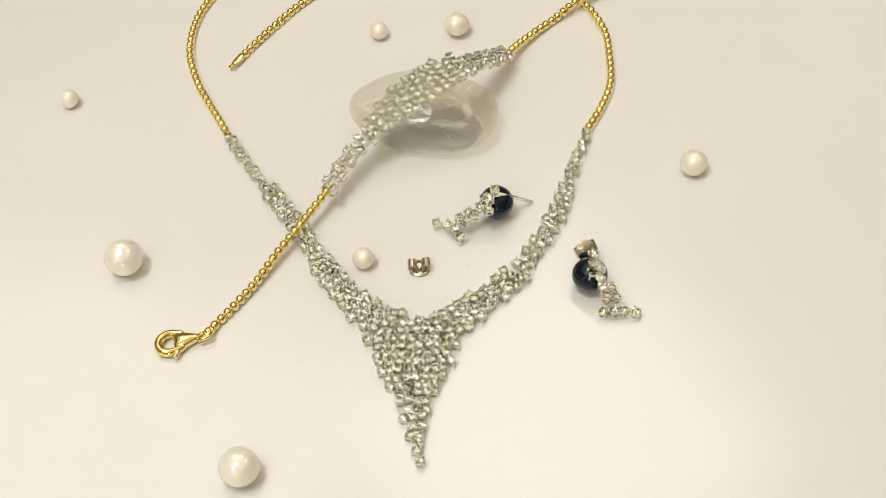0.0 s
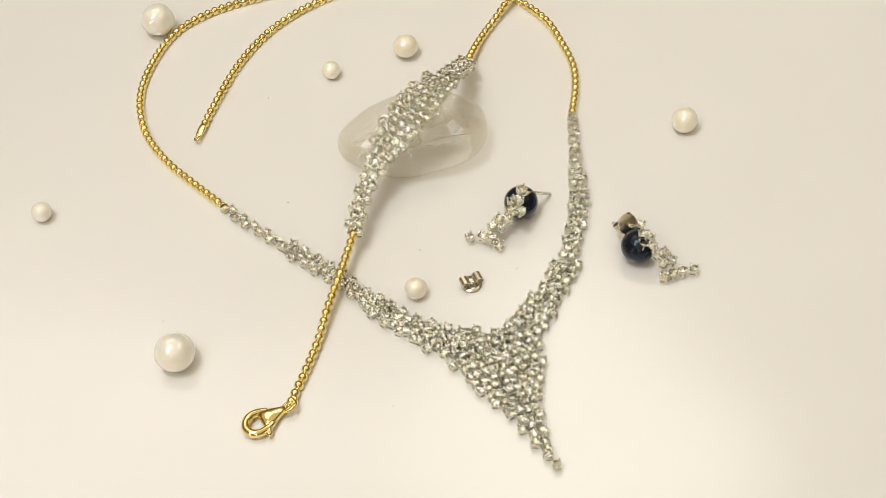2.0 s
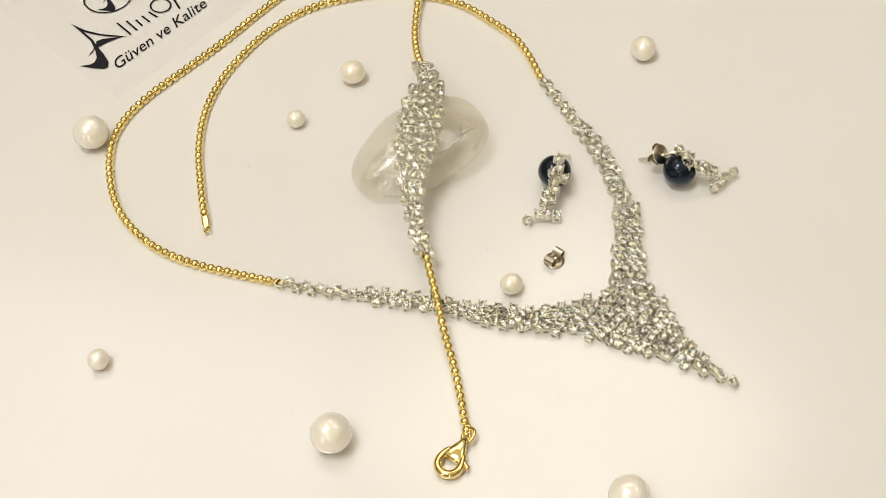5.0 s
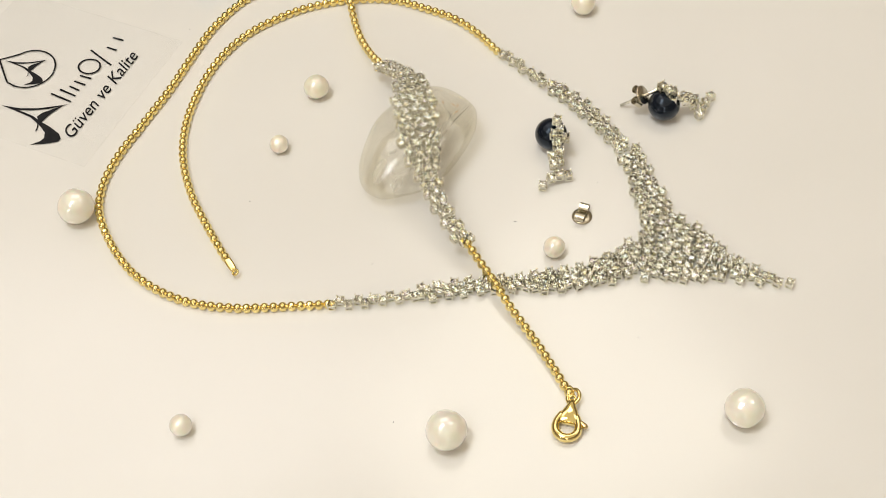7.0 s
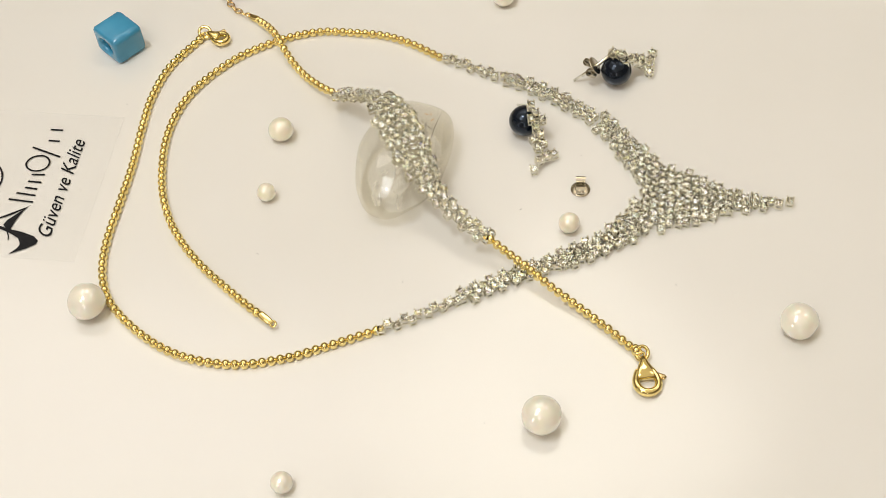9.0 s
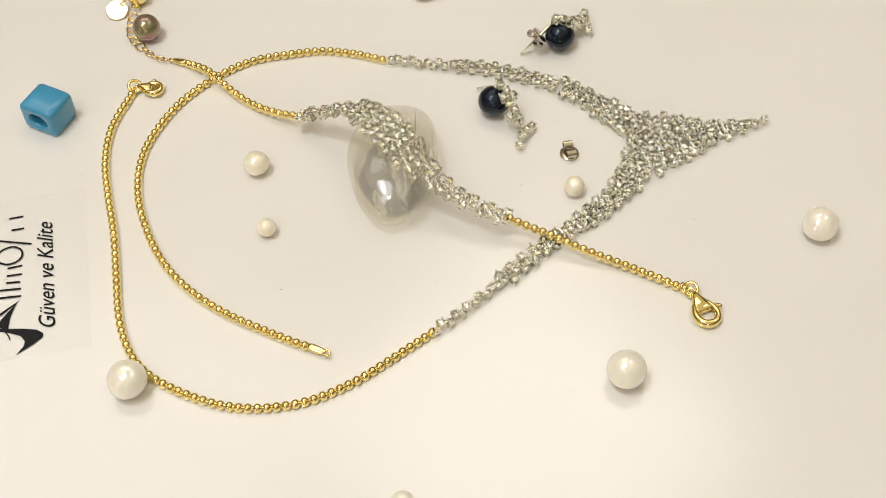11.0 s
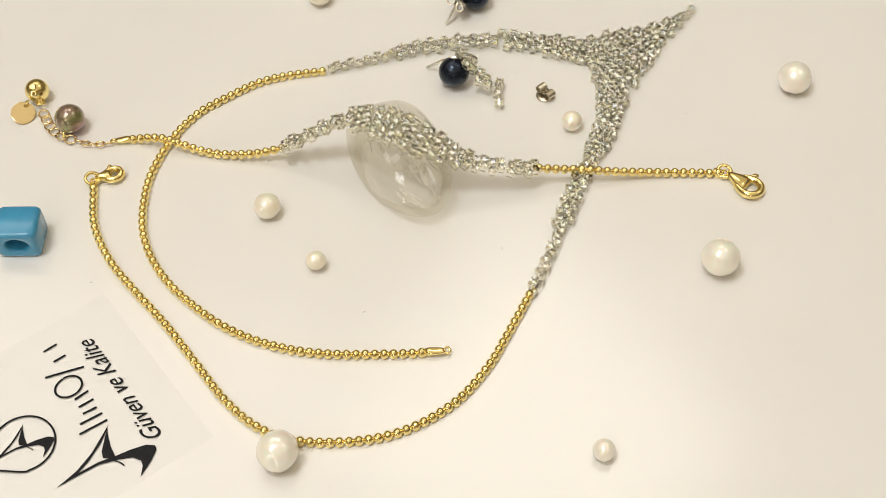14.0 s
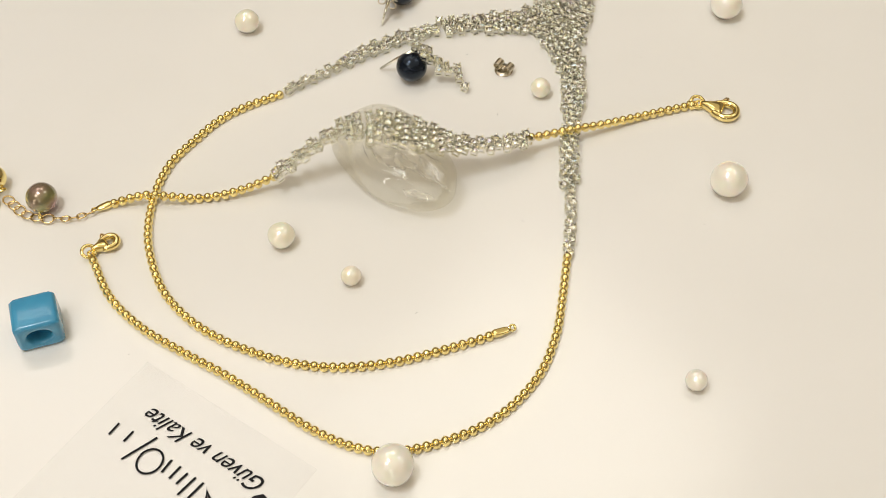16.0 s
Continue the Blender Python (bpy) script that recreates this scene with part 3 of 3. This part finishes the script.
def crystal():
    """A tumbled quartz pebble, thick at one end and tapering to the other, with veils and a rusty mark inside."""
    bm = bmesh.new()
    bmesh.ops.create_icosphere(bm, subdivisions=5, radius=1)
    for v in bm.verts:
        x, y, z = v.co
        taper = 1.0 - 0.22 * -x if x < 0 else 1.0 + 0.05 * x
        sx = math.copysign(abs(x) ** (0.80 if x > 0 else 0.9), x)
        c = Vector((sx * (17.6 if x > 0 else 16.2), math.copysign(abs(y) ** 0.86, y) * 10.3 * taper, math.copysign(abs(z) ** 0.9, z) * (7.8 if z > 0 else 6.5) * (1.0 - 0.13 * max(0, -x))))
        c += v.normal * 0.7 * noise.noise(v.co * 1.7 + Vector((3, 1, 8)))
        c.z = max(c.z, -4.5)
        v.co = c * MM
    turn = math.degrees(math.atan2(-0.69, 0.72))
    ob = thing("quartz_crystal", pose(-24.2 * MM, -20.6 * MM, 4.5 * MM, 0, 0, turn), "tumbled clear milky quartz pebble with rust flecks", "crystal", data=mesh_of("quartz_crystal", bm, QUARTZ))
    rnd = random.Random(5)
    for i in range(13):
        bm = bmesh.new()
        bmesh.ops.create_grid(bm, x_segments=10, y_segments=10, size=1)
        sx, sy = rnd.uniform(1.2, 4.5), rnd.uniform(0.15, 1.6)
        for v in bm.verts:
            r = math.hypot(v.co.x, v.co.y)
            v.co = Vector((v.co.x * sx, v.co.y * sy, noise.noise(v.co * 1.5 + Vector((i, 0, 0))) * 0.8)) * (1 if r < 1 else 1 / r) * MM
        part("fracture_glint_veil", bm, GLINT_VEIL, ob, "whitish fracture veil with painted glint", m=pose(rnd.uniform(-10, 9) * MM, rnd.uniform(-3, 3) * MM, rnd.uniform(-2, 1.5) * MM, rnd.uniform(10, 50), rnd.uniform(-20, 20), rnd.uniform(-25, 25)))
    for i, (x, y, z) in enumerate(((12.4, -3.2, 3.6), (12.8, -2.4, 3.4), (12.0, -4.0, 3.4), (12.6, 1.0, 3.2))):
        bm = bmesh.new()
        add_tube(bm, [(0, 0, 0), (0.6, 0.3, 0.1), (1.1, 0.2, 0.0), (1.6, 0.8, 0.1)], [0.1, 0.22, 0.2, 0.08], sides=6)
        part("rust_fleck", bm, RUST, ob, "orange rust fleck", m=pose(x * MM, y * MM, z * MM, 0, 0, 70 * i) @ Matrix.Scale(0.6 * MM, 4))
    for i, (x, y, z, a, ln) in enumerate(((4.0, -5.6, 3.6, 2, 10.5), (9, -5.5, 2.5, 60, 5), (-8, -5, 2.5, 10, 4), (3, 6, 3.0, -25, 5))):
        bm = bmesh.new()
        add_tube(bm, [(0, 0, 0), (ln * 0.5, 0.3, 0.1), (ln, 0, 0)], [0.02, 0.09, 0.02], sides=5)
        part("dark_needle", bm, FIBRE, ob, "fine dark needle inclusion", m=pose(x * MM, y * MM, z * MM, 0, 0, a) @ Matrix.Scale(MM, 4))
    return ob


crystal()
necklace()
bracelet()

# ---- earrings ----


def butterfly_nut(parent, m, name="earring_nut"):
    """A butterfly clutch: a round plate and two rolled-over wings."""
    bm = bmesh.new()
    add_loops(bm, [[(r * math.cos(a), r * math.sin(a), z) for a in (2 * math.pi * i / 28 for i in range(28))] for r, z in ((2.1, 0), (2.25, 0.12), (2.2, 0.3), (0.5, 0.42), (0.4, 0.2))], caps=True)
    plate = part("nut_plate", bm, STEEL, parent, m=m @ Matrix.Scale(MM, 4))
    for s in (-1, 1):
        bm = bmesh.new()
        inner, outer = [], []
        for i in range(23):
            a = math.radians(-80 + i * 17)
            r = 1.25 - 0.025 * i
            outer.append((s * (1.55 - r * math.cos(a)), 0, 1.55 + r * math.sin(a)))
            inner.append((s * (1.55 - (r - 0.2) * math.cos(a)), 0, 1.55 + (r - 0.2) * math.sin(a)))
        prof = outer + inner[::-1]
        add_loops(bm, [[(x, y, z) for x, _, z in prof] for y in (-1.05, 1.05)], caps=True)
        put("wing", mesh_of("wing", bm, STEEL, False), plate)
    return plate


def earring(pearl, radius, stones, post, nut=None, label=""):
    ob = thing("earring", (0, 0, 0), label, "earring", "pair of earrings")
    bm = bmesh.new()
    add_ball(bm, (0, 0, 0), radius * MM, 36, 24, 0.97)
    part("black_pearl", bm, BLACK_PEARL, ob, "glossy blue-black pearl", m=pose(pearl[0] * MM, pearl[1] * MM, pearl[2] * MM))
    for (x, y, z), (ux, uy, uz), a in stones:
        set_stone(ob, Vector((x, y, z)) * MM, (math.cos(radians(a)), math.sin(radians(a)), 0.02), Vector((ux, uy, uz)).normalized(), 6, 0.93)
    bm = bmesh.new()
    add_tube(bm, mm(post), [0.45 * MM, 0.42 * MM, 0.3 * MM], sides=10)
    part("post", bm, SILVER, ob)
    bm = bmesh.new()
    line = spline([Vector(s[0]) + Vector((0, 0, 0.35)) for s in stones[:8]], 0.8)
    add_tube(bm, [p * MM for p in line], 0.3 * MM, sides=6)
    part("frame", bm, SILVER, ob)
    if nut:
        butterfly_nut(ob, nut)
    return ob


DROP_A = [(-26.8, -52.9, 10.5), (-28.4, -53.1, 9.2), (-29.6, -51.9, 7.8), (-30.4, -54.2, 7.2), (-31.2, -52.2, 6.4), (-32.8, -52.6, 5.5), (-32.8, -50.8, 4.4), (-34.6, -52.2, 4.3), (-35.2, -50.6, 4.2), (-37.0, -49.7, 3.2), (-38.4, -47.7, 2.5), (-36.7, -51.7, 3.3), (-36.6, -53.9, 2.6)]
DROP_B = [(-19.8, -78.8, 9.9), (-20.9, -80.4, 9.2), (-20.2, -82.2, 7.9), (-22.0, -81.9, 7.2), (-21.0, -83.6, 6.6), (-21.5, -85.2, 5.5), (-19.8, -85.8, 4.9), (-21.7, -86.8, 4.2), (-20.2, -87.7, 4.2), (-23.4, -87.4, 2.5), (-21.9, -88.6, 2.8), (-20.2, -89.5, 2.8), (-18.3, -91.4, 2.5)]


def drop_stones(tops, way):
    """Settings whose crowns stand at the given tops, leaning outwards down the drop."""
    out = []
    way = Vector((*way, 0)).normalized()
    for x, y, z in tops:
        up = (way * (0.15 if z > 8 else 0.65 if z > 3.6 else 0.2) + Vector((0, 0, 1))).normalized()
        base = Vector((x, y, z)) - up * 2.25
        base.z = max(base.z, 0.25)
        out.append((tuple(base), tuple(up), math.degrees(math.atan2(way.y, way.x))))
    return out


earring((-25.2, -51.9, 3.6), 3.7, drop_stones(DROP_A, (-0.98, 0.12)), [(-25.9, -52.9, 7.9), (-21.6, -53.6, 4.4), (-17.4, -54.2, 0.5)], None, "silver drop earring, clear stones over black pearl, bare post")
earring((-21.0, -79.0, 3.6), 3.7, drop_stones(DROP_B, (0.02, -1.0)), [(-19.2, -78.5, 7.6), (-18.0, -74.3, 4.0), (-16.6, -69.9, 0.5)],
        facing(Vector((-18.5, -74.6, 5.2)) * MM, (0.93, -0.25, 0.3), (0.26, 0.77, -0.72)), "silver drop earring, clear stones over black pearl, nut on post")
loose = thing("butterfly_clutch", pose(-47.2 * MM, -54.8 * MM, 0.02 * MM, 0, 0, -30), "loose silver butterfly clutch lying on its plate", "earring clutch")
butterfly_nut(loose, Matrix.Identity(4))

# ---- loose pearls ----


def pearl(x, y, diameter, mat, label, squash=0.96, seed=0):
    bm = bmesh.new()
    r = diameter * 0.485 * MM
    bmesh.ops.create_uvsphere(bm, u_segments=40, v_segments=26, radius=r)
    for v in bm.verts:
        n = v.co.normalized()
        v.co += n * r * (0.045 * noise.noise(n * 1.1 + Vector((seed * 3.1, 0, 0))) + 0.012 * noise.noise(n * 3.0 + Vector((0, seed * 2.3, 0))))
        v.co.z = v.co.z * squash
    low = min(v.co.z for v in bm.verts)
    return thing("loose_pearl", pose(x * MM, y * MM, -low, 0, 0, seed * 40), label, "pearl", "loose pearls", mesh_of("loose_pearl", bm, mat))


pearl(-97.5, -18.0, 8.4, PEARL, "large round white pearl lying loose", 0.97, 1)
pearl(-28.0, 56.0, 8.4, PEARL, "large white pearl against the gold chain", 0.95, 2)
pearl(-101.8, -76.2, 8.1, PEARL, "large slightly flattened white pearl", 0.93, 3)
pearl(0.0, 0.0, 6.2, CREAM_PEARL, "medium cream pearl with a flattened top", 0.9, 4)
pearl(16.6, -67.6, 6.2, CREAM_PEARL, "medium cream pearl lying alone", 0.95, 5)
pearl(-56.0, -47.0, 4.9, CREAM_PEARL, "small cream pearl inside the necklace", 0.95, 6)
pearl(-87.0, 34.0, 4.6, PEARL, "small white pearl lying alone", 0.98, 7)
pearl(-16.0, 10.0, 4.5, CREAM_PEARL, "smallest cream pearl inside the necklace", 0.95, 8)

# ---- blue bead ----


def blue_bead():
    def square(h, corner, z, n=40):
        out = []
        for i in range(n):
            a = 2 * math.pi * (i + 0.5) / n
            c, s = math.cos(a), math.sin(a)
            r = (abs(c) ** corner + abs(s) ** corner) ** (-1 / corner)
            out.append((h * r * c, h * r * s, z))
        return out

    def circle(r, z, n=40):
        return [(r * math.cos(2 * math.pi * (i + 0.5) / n), r * math.sin(2 * math.pi * (i + 0.5) / n), z) for i in range(n)]
    d, h = 4.2, 4.3
    loops = [circle(2.2, -d + 0.9), circle(2.4, -d + 0.25), circle(2.7, -d), square(3.5, 9, -d), square(4.0, 9, -d + 0.18), square(h, 11, -d + 0.75),
             square(h, 11, d - 0.75), square(4.0, 9, d - 0.18), square(3.5, 9, d), circle(2.7, d), circle(2.4, d - 0.25), circle(2.2, d - 0.9)]
    bm = bmesh.new()
    add_loops(bm, loops, close=True)
    bmesh.ops.scale(bm, vec=(1.1 * MM, 0.888 * MM, 1.02 * MM), verts=bm.verts)
    m = facing(Vector((47.5, 25.1, 3.82)) * MM, (0.94, 0.342, 0), (-0.342, 0.94, 0))
    return thing("blue_bead", m, "glossy turquoise blue cube bead with round hole", "bead", data=mesh_of("blue_bead", bm, BLUE))


blue_bead()

# ---- printed film ----


def printed_film():
    m = facing(Vector((-0.0003, 0.0009, 0)), (0.845, -0.535, 0), (0, 0, 1))
    ob = thing("printed_film", m, "clear plastic film printed with black emblem and slogan", "printed film")
    bm = bmesh.new()
    add_box(bm, -40.2 * MM, 4.0 * MM, 39.2 * MM, 88 * MM, 0.08 * MM, 0.2 * MM)
    part("sheet", bm, FILM, ob, smooth=False)

    def flat(polys, name, label=""):
        bm = bmesh.new()
        for i, poly in enumerate(polys):
            bm.faces.new([bm.verts.new((x * MM, y * MM, (0.23 + 0.004 * (i % 40)) * MM)) for x, y in poly])
        return part(name, bm, INK, ob, label, False)

    def stroke(points, width):
        pts = [p for p in spline([(x, y, 0) for x, y in points], 0.5)]
        quads = []
        n = len(pts) - 1
        ww = width if callable(width) else (lambda k: width)
        edge = []
        for i, p in enumerate(pts):
            way = (pts[min(i + 1, n)] - pts[max(i - 1, 0)]).normalized()
            side = Vector((-way.y, way.x, 0)) * ww(i / n) / 2
            edge.append((p + side, p - side))
        for (a, b), (c, d) in zip(edge, edge[1:]):
            quads.append([a.xy, b.xy, d.xy, c.xy])
        return quads

    def emblem(x, y, s):
        f = lambda pts: [(x + px * s, y + py * s) for px, py in pts]
        blade = [(0.6, 13.0), (1.5, 8.1), (3.2, 3.9), (6.3, -1.0), (7.0, -2.0), (5.6, -0.6), (3.9, 1.6), (1.9, 5.3), (0.5, 9.0)]
        fin = [(6.6, -1.5), (5.3, -0.8), (2.4, 0.2), (-0.3, 0.6), (-0.1, 1.7), (0.8, 2.7), (2.3, 2.2), (5.1, -0.2)]
        foot = [(0.6, 13.0), (0.9, 8.4), (0.6, 3.8), (-0.3, 0.5), (-0.8, -2.3), (-1.8, -5.5), (-3.0, -6.8), (-4.0, -6.6), (-5.4, -4.7), (-6.9, -1.9), (-7.4, -1.0), (-5.5, -2.6), (-4.3, -2.9), (-2.7, -2.0), (-1.4, 0.4), (0.0, 4.0), (0.4, 8.7)]
        return [f(blade), f(fin), f(foot)] + stroke(f([(-1.0, 1.2), (-2.2, 0.5), (-3.3, 0.2)]), 0.28 * s)
    flat(emblem(-32.0, 56.0, 1.0), "emblem", "black swooping emblem")
    flat(emblem(-18.9, 68.6, 0.66), "small_emblem")
    ring = [(-18.6 + 6.3 * math.cos(a), 69.6 + 6.3 * math.sin(a)) for a in (radians(60 - d) for d in range(0, 285, 15))]
    flat(stroke([(-18.8, 78.6)] + ring[::1] + [(-18.8, 78.6)], 0.42), "drop_outline", "black drop outline")
    bars = [((-24.0, 53.8), (-23.6, 59.8)), ((-22.0, 53.8), (-21.6, 58.6)), ((-20.1, 54.0), (-19.8, 57.0)), ((-18.0, 53.6), (-17.9, 56.9)), ((-15.6, 53.5), (-15.8, 56.7)),
            ((-9.9, 51.4), (-7.4, 59.0)), ((-5.0, 53.0), (-5.0, 55.8)), ((-1.4, 53.2), (-1.5, 56.3))]
    for a, b in bars:
        flat(stroke([a, ((a[0] + b[0]) / 2, (a[1] + b[1]) / 2), b], 0.5), "printed_bar")
    flat(stroke([(-12.3 + 2.4 * math.cos(a), 56.2 + 2.8 * math.sin(a)) for a in (2 * math.pi * i / 24 for i in range(25))], 0.45), "printed_ring")
    font = bpy.data.curves.new("slogan", "FONT")
    font.offset = 0.004
    font.body, font.size, font.shear, font.space_character = "Güven ve Kalite", 1.0, 0.45, 1.0
    tmp = bpy.data.objects.new("slogan", font)
    scene.collection.objects.link(tmp)
    deps = bpy.context.evaluated_depsgraph_get()
    data = bpy.data.meshes.new_from_object(tmp.evaluated_get(deps))
    bpy.data.objects.remove(tmp)
    xs = [v.co.x for v in data.vertices]
    k = 29.5 * MM / (max(xs) - min(xs))
    data.transform(Matrix.Translation((-33.6 * MM, 46.7 * MM, 0.23 * MM)) @ Matrix.Diagonal((k, k * 1.1, 1, 1)) @ Matrix.Translation((-min(xs), 0, 0)))
    data.materials.clear()
    data.materials.append(INK)
    put("slogan", data, ob, None, "black slanted slogan lettering")
    return ob


printed_film()


def dust():
    """A few fibres and specks that lie on the acrylic."""
    rnd = random.Random(3)
    for x, y, ln in ((-46.0, -40.5, 0.9), (-38.0, -60.0, 0.5), (-52.0, -8.0, 0.7), (-80.0, -60.0, 0.5), (-30.0, 18.0, 0.8), (28.0, 30.0, 0.5), (-92.0, -8.0, 0.4)):
        bm = bmesh.new()
        add_tube(bm, mm([(0, 0, 0), (ln * 0.3, 0.05, 0.02), (ln * 0.7, -0.02, 0)]), 0.04 * MM, sides=5)
        thing("dust_fibre", pose(x * MM, y * MM, 0.04 * MM, 0, 0, rnd.uniform(0, 360)), "tiny dark dust fibre on white acrylic", "dust", "dust fibres", mesh_of("dust_fibre", bm, FIBRE))


dust()


def motions():
    """Everything on the turntable goes round with it."""
    for ob in THINGS:
        base = ob.matrix_basis.copy()
        rows = []
        for i in range(33):
            t = i * 0.5
            rows.append((t, Matrix.Translation(AXIS) @ pose(0, 0, 0, 0, 0, TURN * t) @ Matrix.Translation(-AXIS) @ base))
        walk(ob, rows)


motions()
